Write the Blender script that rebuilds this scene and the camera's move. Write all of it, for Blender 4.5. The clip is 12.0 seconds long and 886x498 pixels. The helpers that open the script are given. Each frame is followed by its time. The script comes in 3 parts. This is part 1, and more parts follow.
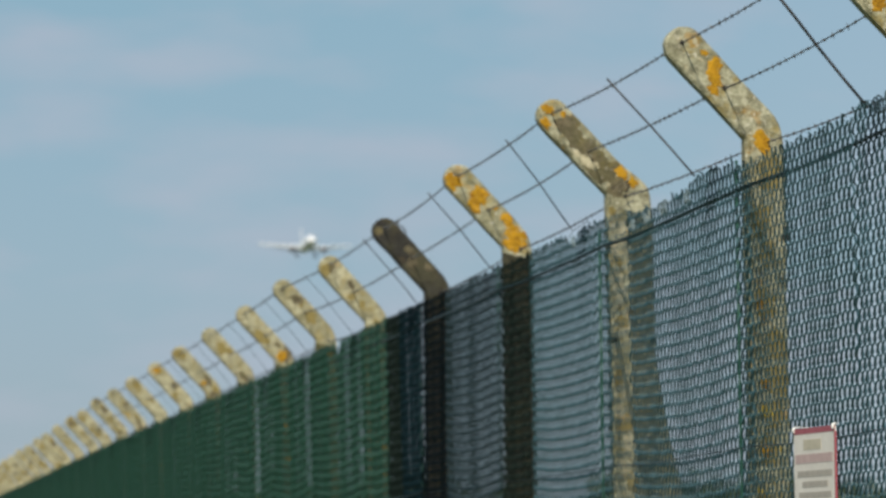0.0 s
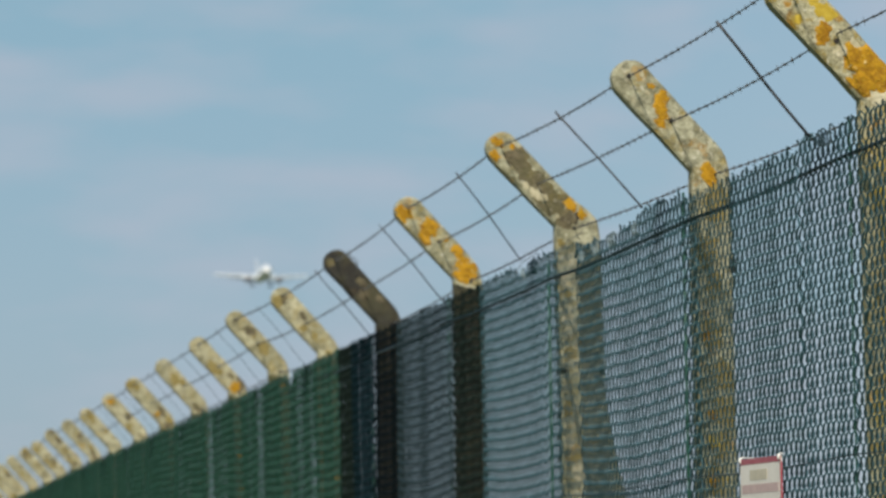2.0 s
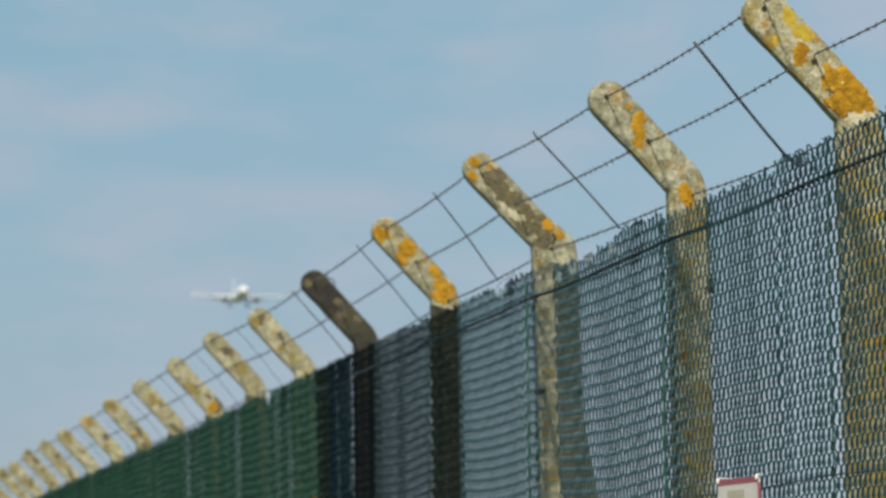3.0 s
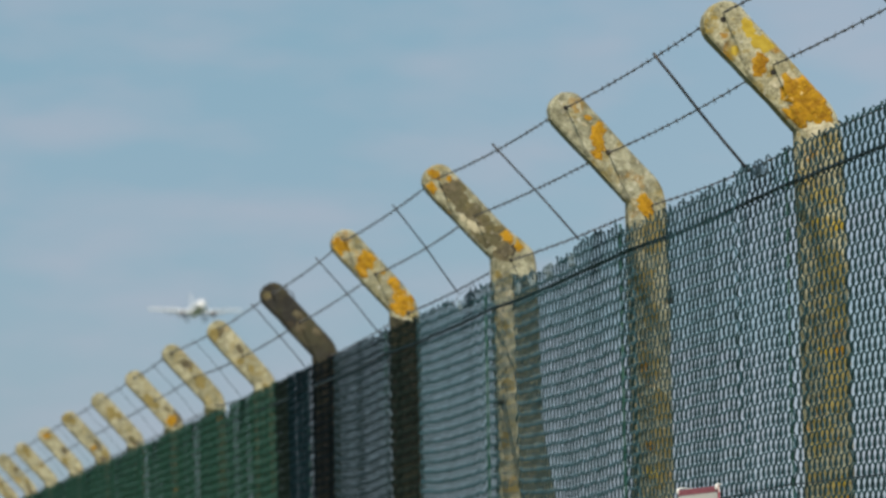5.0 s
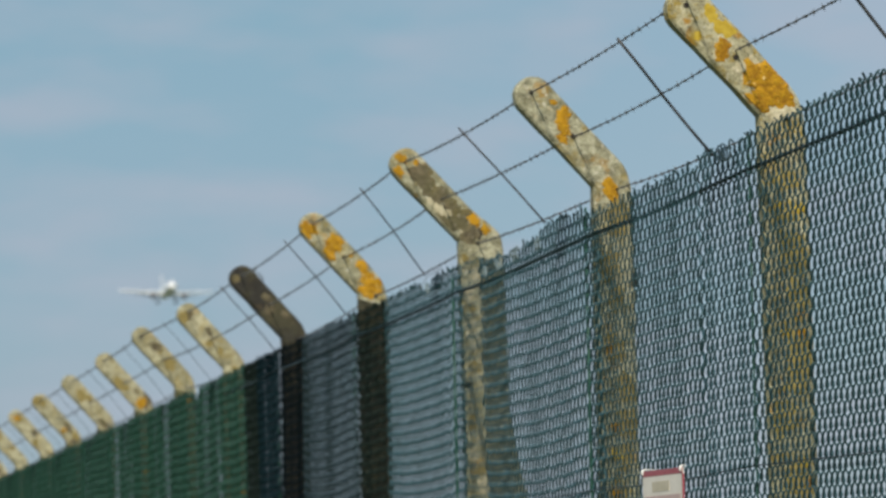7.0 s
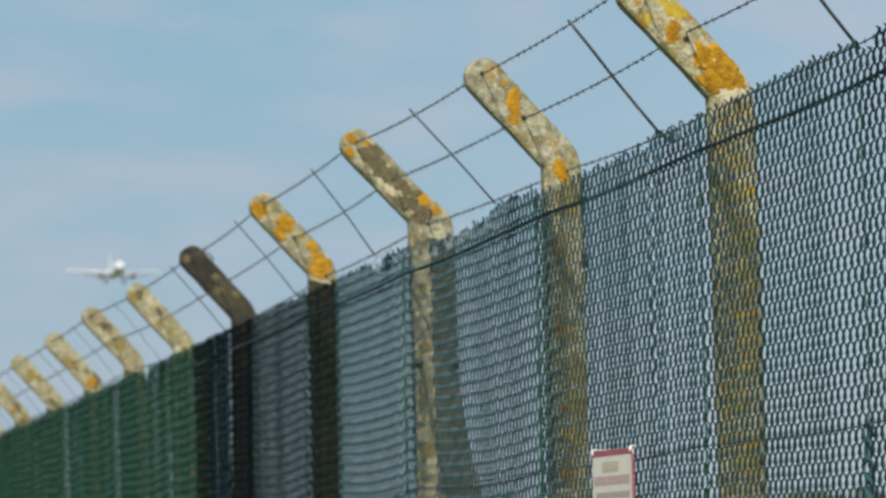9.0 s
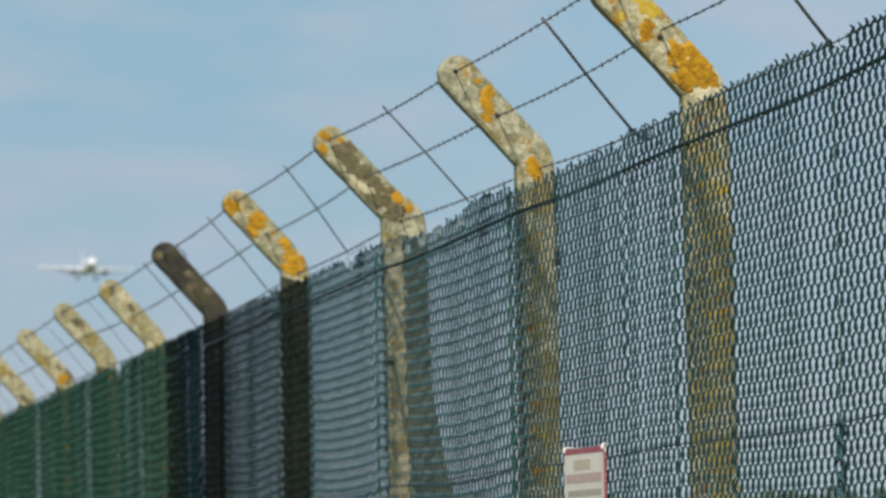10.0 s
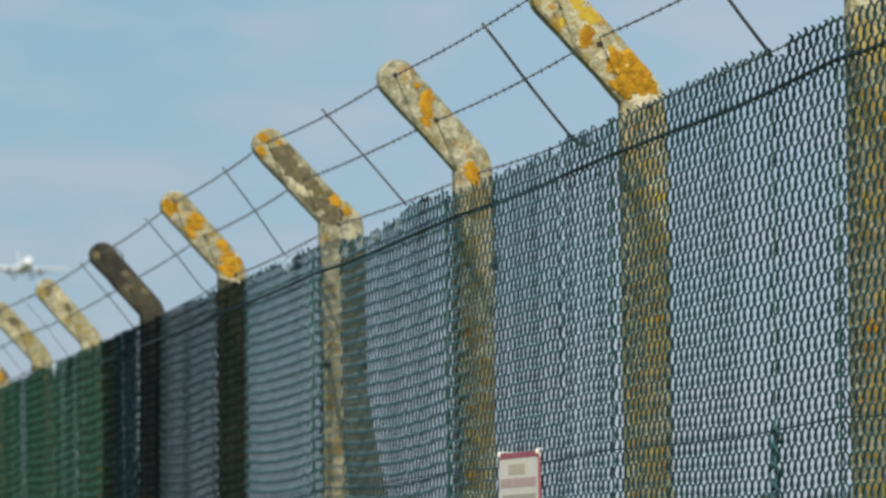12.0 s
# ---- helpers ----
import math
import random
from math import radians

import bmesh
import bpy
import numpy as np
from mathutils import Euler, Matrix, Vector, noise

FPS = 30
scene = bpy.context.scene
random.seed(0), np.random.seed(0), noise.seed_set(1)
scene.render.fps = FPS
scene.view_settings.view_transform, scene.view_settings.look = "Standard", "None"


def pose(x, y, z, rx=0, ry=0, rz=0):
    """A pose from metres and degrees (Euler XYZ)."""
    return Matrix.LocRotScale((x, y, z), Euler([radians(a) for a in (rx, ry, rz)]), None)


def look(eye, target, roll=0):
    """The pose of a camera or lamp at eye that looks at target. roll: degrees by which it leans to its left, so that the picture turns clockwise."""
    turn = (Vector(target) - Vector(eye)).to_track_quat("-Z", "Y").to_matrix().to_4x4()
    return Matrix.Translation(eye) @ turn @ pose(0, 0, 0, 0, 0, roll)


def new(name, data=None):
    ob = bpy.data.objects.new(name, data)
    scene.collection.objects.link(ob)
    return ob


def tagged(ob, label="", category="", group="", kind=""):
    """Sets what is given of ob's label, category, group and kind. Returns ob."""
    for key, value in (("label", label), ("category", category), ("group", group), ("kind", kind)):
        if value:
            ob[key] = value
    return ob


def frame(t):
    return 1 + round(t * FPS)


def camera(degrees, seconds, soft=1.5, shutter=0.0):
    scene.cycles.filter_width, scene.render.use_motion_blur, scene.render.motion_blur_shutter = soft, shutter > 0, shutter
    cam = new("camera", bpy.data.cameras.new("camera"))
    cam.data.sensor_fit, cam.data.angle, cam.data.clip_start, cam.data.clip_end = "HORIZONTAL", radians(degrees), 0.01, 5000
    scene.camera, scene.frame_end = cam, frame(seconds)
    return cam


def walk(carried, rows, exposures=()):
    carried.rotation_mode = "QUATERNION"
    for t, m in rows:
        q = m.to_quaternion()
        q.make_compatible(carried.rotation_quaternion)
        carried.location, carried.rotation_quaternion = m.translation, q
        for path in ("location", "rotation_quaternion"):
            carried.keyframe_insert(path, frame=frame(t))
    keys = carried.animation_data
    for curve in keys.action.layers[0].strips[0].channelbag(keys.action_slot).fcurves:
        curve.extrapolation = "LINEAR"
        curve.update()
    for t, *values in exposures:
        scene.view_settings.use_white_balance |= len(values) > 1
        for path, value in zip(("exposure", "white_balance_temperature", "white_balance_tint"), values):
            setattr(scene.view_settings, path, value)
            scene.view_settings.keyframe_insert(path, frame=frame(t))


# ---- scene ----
cam = camera(9.3695, 12.0, soft=2.7)
# long lens focused on the nearest posts; the far fence falls softly out of focus
cam.data.dof.use_dof = True
cam.data.dof.focus_distance = 13.4
cam.data.dof.aperture_fstop = 12.0
# seconds, x, y, z, yaw, pitch, roll; the fence runs along y
ROWS = [
    (0.0, 0.0036, 0.0265, 1.2993, -6.5674, 3.3883, 0.8204),
    (0.5, 0.0178, -0.0539, 1.3036, -6.6661, 3.3921, 0.9223),
    (1.0, 0.0158, -0.0857, 1.3014, -6.7847, 3.4801, 0.9126),
    (1.5, 0.0099, -0.0974, 1.3004, -6.9096, 3.5871, 0.9688),
    (2.0, 0.0094, -0.0940, 1.3006, -7.0313, 3.6947, 0.9835),
    (2.5, 0.0119, -0.0870, 1.3005, -7.1467, 3.8031, 0.9667),
    (3.0, 0.0076, -0.0972, 1.3030, -7.2698, 3.9015, 1.0297),
    (5.0, -0.0046, -0.1225, 1.2926, -7.7159, 4.0401, 1.1682),
    (5.5, -0.0034, -0.1450, 1.2935, -7.7634, 4.0144, 1.2471),
    (6.0, -0.0061, -0.1863, 1.2940, -7.8343, 3.9620, 1.2752),
    (6.5, -0.0072, -0.2243, 1.2915, -7.9172, 3.8995, 1.2824),
    (8.5, -0.0207, -0.2992, 1.2908, -8.4172, 3.6571, 1.2926),
    (9.0, -0.0240, -0.3062, 1.2879, -8.5712, 3.6163, 1.2103),
    (9.5, -0.0240, -0.3060, 1.2868, -8.7209, 3.5918, 1.1113),
    (10.0, -0.0255, -0.3051, 1.2857, -8.8803, 3.5900, 0.9713),
    (10.5, -0.0276, -0.3082, 1.2806, -9.0459, 3.6134, 0.7510),
    (11.0, -0.0282, -0.3099, 1.2829, -9.2022, 3.6170, 0.6251),
    (11.5, -0.0314, -0.3247, 1.2828, -9.3784, 3.6217, 0.4666),
    (12.0, -0.0349, -0.3404, 1.2832, -9.5970, 3.6231, 0.3268),
]
walk(cam, [(t, pose(x, y, z, 90 + pitch, roll, yaw)) for t, x, y, z, yaw, pitch, roll in ROWS],
     exposures=[(0.0, 0.0), (3.0, 0.02), (4.2, -0.03), (5.0, -0.08), (6.5, -0.08), (7.5, 0.0), (8.5, 0.07), (10.0, 0.1), (12.0, 0.12)])

# ---- world and sun ----
TO_SUN = Vector((-0.27, -0.72, 0.635)).normalized()


def build_world():
    w = bpy.data.worlds.new("sky")
    scene.world = w
    w.use_nodes = True
    nt = w.node_tree
    N, L = nt.nodes, nt.links
    bg = N["Background"]
    sky = N.new("ShaderNodeTexSky")
    sky.sky_type, sky.sun_disc = "NISHITA", False
    sky.sun_elevation = math.asin(TO_SUN.z)
    sky.sun_rotation = math.atan2(TO_SUN.x, TO_SUN.y)
    sky.air_density, sky.dust_density, sky.ozone_density = 1.0, 0.6, 3.0
    geo = N.new("ShaderNodeTexCoord")
    # thin stretched cloud veils
    mapping = N.new("ShaderNodeMapping")
    mapping.inputs["Scale"].default_value = (26, 26, 80)
    mapping.inputs["Location"].default_value = (0.35, 0.0, 0.2)
    L.new(geo.outputs["Generated"], mapping.inputs["Vector"])
    noise_a = N.new("ShaderNodeTexNoise")
    noise_a.inputs["Scale"].default_value, noise_a.inputs["Detail"].default_value = 1.0, 4.0
    noise_a.inputs["Roughness"].default_value = 0.45
    L.new(mapping.outputs[0], noise_a.inputs["Vector"])
    ramp = N.new("ShaderNodeMapRange")
    ramp.inputs["From Min"].default_value, ramp.inputs["From Max"].default_value = 0.40, 0.72
    ramp.inputs["To Max"].default_value = 0.6
    L.new(noise_a.outputs[0], ramp.inputs["Value"])
    tint = N.new("ShaderNodeMix")
    tint.data_type, tint.blend_type = "RGBA", "MULTIPLY"
    tint.inputs["Factor"].default_value = 1.0
    tint.inputs["B"].default_value = SKY_TINT
    L.new(sky.outputs[0], tint.inputs["A"])
    mix = N.new("ShaderNodeMix")
    mix.data_type = "RGBA"
    L.new(ramp.outputs[0], mix.inputs["Factor"])
    mix.inputs["B"].default_value = CLOUD
    veil = N.new("ShaderNodeMix")
    veil.data_type = "RGBA"
    veil.inputs["Factor"].default_value = 0.62
    L.new(tint.outputs["Result"], veil.inputs["A"])
    split = N.new("ShaderNodeSeparateXYZ")
    L.new(geo.outputs["Generated"], split.inputs[0])
    height = N.new("ShaderNodeMapRange")
    height.inputs["From Min"].default_value, height.inputs["From Max"].default_value = 0.04, 0.11
    L.new(split.outputs["Z"], height.inputs["Value"])
    haze = N.new("ShaderNodeMix")
    haze.data_type = "RGBA"
    haze.inputs["A"].default_value, haze.inputs["B"].default_value = HAZE_LOW, HAZE_HIGH
    L.new(height.outputs[0], haze.inputs["Factor"])
    # a paler veil towards the east
    side = N.new("ShaderNodeMapRange")
    side.inputs["From Min"].default_value, side.inputs["From Max"].default_value = 0.12, 0.25
    L.new(split.outputs["X"], side.inputs["Value"])
    east = N.new("ShaderNodeMix")
    east.data_type = "RGBA"
    L.new(side.outputs[0], east.inputs["Factor"])
    L.new(haze.outputs["Result"], east.inputs["A"])
    east.inputs["B"].default_value = HAZE_EAST
    L.new(east.outputs["Result"], veil.inputs["B"])
    L.new(veil.outputs["Result"], mix.inputs["A"])
    L.new(mix.outputs["Result"], bg.inputs["Color"])
    bg.inputs["Strength"].default_value = 0.1


SKY_TINT = (0.63, 0.71, 0.82, 1.0)
HAZE_LOW, HAZE_HIGH = (3.06, 4.12, 5.25, 1.0), (2.62, 4.3, 4.95, 1.0)
HAZE_EAST = (3.85, 4.85, 5.65, 1.0)
CLOUD = (4.6, 4.9, 5.8, 1.0)
build_world()

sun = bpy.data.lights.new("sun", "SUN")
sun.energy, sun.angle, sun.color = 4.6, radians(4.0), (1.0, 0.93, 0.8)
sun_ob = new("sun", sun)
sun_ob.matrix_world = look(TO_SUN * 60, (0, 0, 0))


# ---- materials ----
def material(name, rough=0.6, metal=0.0):
    m = bpy.data.materials.new(name)
    m.use_nodes = True
    b = m.node_tree.nodes["Principled BSDF"]
    b.inputs["Roughness"].default_value, b.inputs["Metallic"].default_value = rough, metal
    return m, m.node_tree.nodes, m.node_tree.links, b


def noise_node(N, L, coord, scale, detail=4.0, rough=0.55):
    n = N.new("ShaderNodeTexNoise")
    n.inputs["Scale"].default_value, n.inputs["Detail"].default_value = scale, detail
    n.inputs["Roughness"].default_value = rough
    L.new(coord, n.inputs["Vector"])
    return n.outputs[0]


def stretch(N, L, value, a, b, lo=0.0, hi=1.0):
    r = N.new("ShaderNodeMapRange")
    for key, v in (("From Min", a), ("From Max", b), ("To Min", lo), ("To Max", hi)):
        r.inputs[key].default_value = v
    L.new(value, r.inputs["Value"])
    return r.outputs[0]


def blend(N, L, fac, a, b):
    m = N.new("ShaderNodeMix")
    m.data_type = "RGBA"
    if isinstance(fac, float):
        m.inputs["Factor"].default_value = fac
    else:
        L.new(fac, m.inputs["Factor"])
    for key, v in (("A", a), ("B", b)):
        if isinstance(v, tuple):
            m.inputs[key].default_value = (*v, 1.0)
        else:
            L.new(v, m.inputs[key])
    return m.outputs["Result"]


def bump(N, L, b, height, strength=0.4, distance=0.004):
    n = N.new("ShaderNodeBump")
    n.inputs["Strength"].default_value, n.inputs["Distance"].default_value = strength, distance
    L.new(height, n.inputs["Height"])
    L.new(n.outputs[0], b.inputs["Normal"])


def shifted_coords(N, L):
    """Object coordinates moved by a random amount for each object, so that alike things differ."""
    tc, info = N.new("ShaderNodeTexCoord"), N.new("ShaderNodeObjectInfo")
    mul = N.new("ShaderNodeMath")
    mul.operation = "MULTIPLY"
    mul.inputs[1].default_value = 37.0
    L.new(info.outputs["Random"], mul.inputs[0])
    add = N.new("ShaderNodeVectorMath")
    L.new(tc.outputs["Object"], add.inputs[0])
    L.new(mul.outputs[0], add.inputs[1])
    return add.outputs[0], info.outputs["Random"]


def concrete_material(name, dark, light, algae, yellow, speckle=0.8):
    m, N, L, b = material(name, 0.92)
    co, rnd = shifted_coords(N, L)
    fine = noise_node(N, L, co, 150, 6, 0.75)
    mid = noise_node(N, L, co, 30, 6, 0.65)
    big = noise_node(N, L, co, 8, 5, 0.6)
    tone = blend(N, L, stretch(N, L, mid, 0.36, 0.64), dark, light)
    # exposed aggregate, pits, algae, yellow lichen film, dark grime, pale spots
    tone = blend(N, L, stretch(N, L, fine, 0.54, 0.70, 0, speckle), tone, (0.60, 0.56, 0.43))
    tone = blend(N, L, stretch(N, L, fine, 0.47, 0.35, 0, 0.9), tone, (0.05, 0.042, 0.025))
    tone = blend(N, L, stretch(N, L, big, 0.45, 0.60, 0, algae), tone, (0.13, 0.12, 0.05))
    film = noise_node(N, L, co, 17, 6, 0.7)
    tone = blend(N, L, stretch(N, L, film, 0.52, 0.62, 0, yellow), tone, (0.36, 0.25, 0.04))
    org = noise_node(N, L, co, 12.3, 6, 0.65)
    tone = blend(N, L, stretch(N, L, org, 0.60, 0.66, 0, yellow), tone, (0.42, 0.21, 0.012))
    grime = noise_node(N, L, co, 21, 6, 0.7)
    tone = blend(N, L, stretch(N, L, grime, 0.58, 0.70, 0, 0.8), tone, (0.055, 0.045, 0.028))
    spot = noise_node(N, L, co, 52, 4, 0.6)
    tone = blend(N, L, stretch(N, L, spot, 0.62, 0.68, 0, speckle), tone, (0.62, 0.58, 0.46))
    L.new(tone, b.inputs["Base Color"])
    bump(N, L, b, blend(N, L, 0.6, fine, mid), 1.0, 0.016)
    return m


def lichen_material():
    m, N, L, b = material("orange_lichen", 0.95)
    co, rnd = shifted_coords(N, L)
    a, c = noise_node(N, L, co, 45, 5, 0.65), noise_node(N, L, co, 140, 3, 0.6)
    tone = blend(N, L, stretch(N, L, a, 0.35, 0.65), (0.26, 0.115, 0.0015), (0.44, 0.24, 0.004))
    tone = blend(N, L, stretch(N, L, c, 0.56, 0.74, 0, 0.6), tone, (0.52, 0.36, 0.04))
    tone = blend(N, L, stretch(N, L, c, 0.4, 0.26, 0, 0.8), tone, (0.18, 0.07, 0.006))
    d = noise_node(N, L, co, 19, 3, 0.5)
    tone = blend(N, L, stretch(N, L, d, 0.48, 0.60, 0, 0.75), tone, (0.52, 0.27, 0.008))
    e = noise_node(N, L, co, 70, 2, 0.5)
    tone = blend(N, L, stretch(N, L, e, 0.66, 0.71, 0, 0.7), tone, (0.66, 0.50, 0.22))
    L.new(tone, b.inputs["Base Color"])
    bump(N, L, b, blend(N, L, 0.5, a, c), 1.0, 0.012)
    return m


def plain_material(name, dark, light, scale, rough=0.6, metal=0.0, relief=0.2):
    m, N, L, b = material(name, rough, metal)
    co, rnd = shifted_coords(N, L)
    a, c = noise_node(N, L, co, scale, 4), noise_node(N, L, co, scale * 7, 3)
    tone = blend(N, L, stretch(N, L, a, 0.3, 0.7), dark, light)
    tone = blend(N, L, stretch(N, L, c, 0.55, 0.75, 0, 0.4), tone, tuple(min(1.0, v * 1.35) for v in light))
    L.new(tone, b.inputs["Base Color"])
    if relief:
        bump(N, L, b, c, relief, 0.002)
    return m


CONCRETE = concrete_material("weathered_concrete", (0.18, 0.17, 0.10), (0.60, 0.575, 0.40), 0.45, 0.5, 0.95)
BROWN_CONCRETE = concrete_material("dark_brown_concrete", (0.012, 0.011, 0.010), (0.038, 0.036, 0.030), 0.3, 0.04, 0.08)
BROWN_STAIN = concrete_material("brown_stain", (0.06, 0.048, 0.026), (0.19, 0.155, 0.09), 0.5, 0.15, 0.3)
GREY_GREEN_CONCRETE = concrete_material("grey_green_concrete", (0.15, 0.145, 0.09), (0.36, 0.34, 0.22), 0.6, 0.25, 0.5)
DARK_GREEN_CONCRETE = concrete_material("dark_green_concrete", (0.03, 0.035, 0.02), (0.09, 0.10, 0.055), 0.8, 0.1, 0.2)
LICHEN = lichen_material()
GOLD_FILM = plain_material("golden_lichen_film", (0.15, 0.115, 0.035), (0.30, 0.235, 0.085), 50, 0.95, 0, 0.8)
GOLD_CRUST = plain_material("bright_golden_lichen", (0.24, 0.18, 0.045), (0.46, 0.36, 0.12), 50, 0.95, 0, 0.8)
YELLOW_LICHEN = plain_material("yellow_lichen", (0.34, 0.22, 0.012), (0.52, 0.38, 0.05), 60, 0.95, 0, 0.8)
CREAM_CONCRETE = concrete_material("cream_lichened_concrete", (0.24, 0.22, 0.13), (0.58, 0.54, 0.36), 0.45, 0.35, 0.6)
BRIGHT_CONCRETE = concrete_material("pale_crusted_concrete", (0.30, 0.27, 0.15), (0.66, 0.61, 0.40), 0.25, 0.9, 0.9)
PALE_LICHEN = plain_material("pale_lichen", (0.30, 0.26, 0.15), (0.56, 0.51, 0.36), 60, 0.95, 0, 0.8)
# near-black for the painted shade of holes and gaps, and for the clip
HOLE = plain_material("hole_shade_and_clip", (0.012, 0.01, 0.008), (0.03, 0.025, 0.02), 60, 0.95)
BLACK_WIRE = plain_material("black_plastic_coated_wire", (0.003, 0.006, 0.008), (0.006, 0.011, 0.014), 14, 0.75)
SLATE_WIRE = plain_material("slate_coated_wire", (0.004, 0.020, 0.029), (0.011, 0.036, 0.050), 14, 0.5)
INK_WIRE = plain_material("dark_ink_coated_wire", (0.004, 0.015, 0.020), (0.010, 0.028, 0.036), 14, 0.7)
OLIVE_WIRE = plain_material("dark_olive_coated_wire", (0.010, 0.017, 0.014), (0.020, 0.031, 0.026), 14, 0.7)
for dull in (BLACK_WIRE, OLIVE_WIRE, INK_WIRE):
    dull.node_tree.nodes["Principled BSDF"].inputs["Specular IOR Level"].default_value = 0.04
FADED_WIRE = plain_material("faded_green_coated_wire", (0.019, 0.064, 0.078), (0.040, 0.108, 0.131), 14, 0.38)
TEAL_WIRE = plain_material("faded_teal_coated_wire", (0.012, 0.050, 0.058), (0.027, 0.084, 0.096), 14, 0.42)
GREEN_WIRE = plain_material("green_plastic_coated_wire", (0.012, 0.054, 0.036), (0.026, 0.092, 0.062), 14, 0.42)
GREEN_WIRE.node_tree.nodes["Principled BSDF"].inputs["Specular IOR Level"].default_value = 0.28
STEEL = plain_material("weathered_galvanised_steel", (0.06, 0.063, 0.068), (0.15, 0.15, 0.155), 30, 0.55, 0.4)
DROPPER = plain_material("dull_steel_rod", (0.04, 0.042, 0.045), (0.09, 0.09, 0.095), 30, 0.6, 0.4)
BOARD = plain_material("white_sign_face", (0.68, 0.61, 0.54), (0.78, 0.71, 0.63), 9, 0.45, 0, 0)
RED = plain_material("faded_red_print", (0.30, 0.05, 0.07), (0.42, 0.10, 0.12), 20, 0.5, 0, 0)
PRINT = plain_material("faded_grey_print", (0.36, 0.31, 0.26), (0.46, 0.40, 0.34), 30, 0.5, 0, 0)
PINK_PRINT = plain_material("faded_pink_print", (0.46, 0.31, 0.29), (0.56, 0.40, 0.37), 30, 0.5, 0, 0)
CREAM_PRINT = plain_material("faded_cream_print", (0.46, 0.40, 0.29), (0.58, 0.50, 0.38), 40, 0.5, 0, 0)
TIE = plain_material("white_cable_tie", (0.72, 0.72, 0.7), (0.82, 0.82, 0.8), 40, 0.4, 0, 0)
GRASS = plain_material("rough_grass", (0.035, 0.055, 0.018), (0.09, 0.11, 0.035), 0.9, 0.95, 0, 0.6)
LEAF = plain_material("dark_foliage", (0.02, 0.04, 0.012), (0.06, 0.085, 0.025), 2.0, 0.7)
AIR_WHITE = plain_material("white_aircraft_paint", (0.84, 0.84, 0.85), (0.88, 0.88, 0.88), 0.4, 0.3, 0, 0)
AIR_GREY = plain_material("grey_aircraft_metal", (0.20, 0.21, 0.23), (0.30, 0.31, 0.33), 0.6, 0.4, 0.3, 0)
AIR_DARK = plain_material("dark_aircraft_parts", (0.03, 0.03, 0.035), (0.06, 0.06, 0.07), 0.8, 0.5, 0, 0)


# ---- mesh helpers ----
def mesh_from(name, verts, faces, mat, smooth=False):
    me = bpy.data.meshes.new(name)
    me.from_pydata([tuple(v) for v in verts], [], [tuple(f) for f in faces])
    me.materials.append(mat)
    if smooth:
        me.polygons.foreach_set("use_smooth", [True] * len(me.polygons))
    me.update()
    return me


def part(name, me, parent, label=""):
    ob = new(name, me)
    ob.parent = parent
    return tagged(ob, label) if label else ob


def tube(points, radius, sides=6, closed_ends=True):
    """Vertices and faces of a round bar along a line of points; radius: one number or one for each point."""
    pts = [Vector(p) for p in points]
    radii = radius if isinstance(radius, (list, tuple)) else [radius] * len(pts)
    verts, faces = [], []
    up = None
    for i, p in enumerate(pts):
        d = (pts[min(i + 1, len(pts) - 1)] - pts[max(i - 1, 0)]).normalized()
        if up is None:
            up = d.orthogonal().normalized()
        up = (up - d * up.dot(d)).normalized()
        side = d.cross(up)
        for j in range(sides):
            a = 2 * math.pi * j / sides
            verts.append(p + (up * math.cos(a) + side * math.sin(a)) * radii[i])
    for i in range(len(pts) - 1):
        for j in range(sides):
            a, b = i * sides + j, i * sides + (j + 1) % sides
            faces.append((a, b, b + sides, a + sides))
    if closed_ends:
        faces.append(tuple(range(sides - 1, -1, -1)))
        faces.append(tuple(range(len(verts) - sides, len(verts))))
    return verts, faces


def joined(pieces):
    verts, faces = [], []
    for v, f in pieces:
        n = len(verts)
        verts += list(v)
        faces += [tuple(i + n for i in q) for q in f]
    return verts, faces


def box(x0, x1, y0, y1, z0, z1, bevel=0.0):
    bm = bmesh.new()
    bmesh.ops.create_cube(bm, size=1)
    bmesh.ops.scale(bm, vec=(x1 - x0, y1 - y0, z1 - z0), verts=bm.verts)
    bmesh.ops.translate(bm, vec=((x0 + x1) / 2, (y0 + y1) / 2, (z0 + z1) / 2), verts=bm.verts)
    if bevel:
        bmesh.ops.bevel(bm, geom=bm.edges[:], offset=bevel, segments=2, affect="EDGES")
    bm.verts.index_update()
    got = [v.co.copy() for v in bm.verts], [tuple(v.index for v in f.verts) for f in bm.faces]
    bm.free()
    return got


# ---- plan of the fence ----
ELBOW_X, ELBOW_Z = 3.024, 2.666      # outer corner of the crank
MESH_X = 2.880
LAST = 27
POST_Y = {-2: 8.8, -1: 11.52, 0: 14.2}
for k in range(1, LAST + 1):
    POST_Y[k] = 16.8 + 3.0 * (k - 1)
# small leans and settlements of single posts: x, z, lean in degrees
SET = {-1: (0.005, -0.02, 0.3), 0: (0.025, -0.024, 0.5), 1: (0.006, -0.008, 0.1), 2: (0.003, 0.030, 0.9), 3: (0.0, 0.014, 0.3), 4: (0.0, -0.016, 0.2),
       5: (0.014, -0.024, -0.5), 6: (0.022, 0.018, 0.0), 7: (0.034, 0.014, 0.2), 8: (0.022, 0.008, -0.3), 9: (0.010, 0.006, 0.2), 10: (0.010, 0.004, 0.1),
       11: (-0.006, -0.004, 0.4), 12: (-0.008, 0.0, -0.2), 13: (-0.012, 0.012, 0.3)}
rng = random.Random(4)
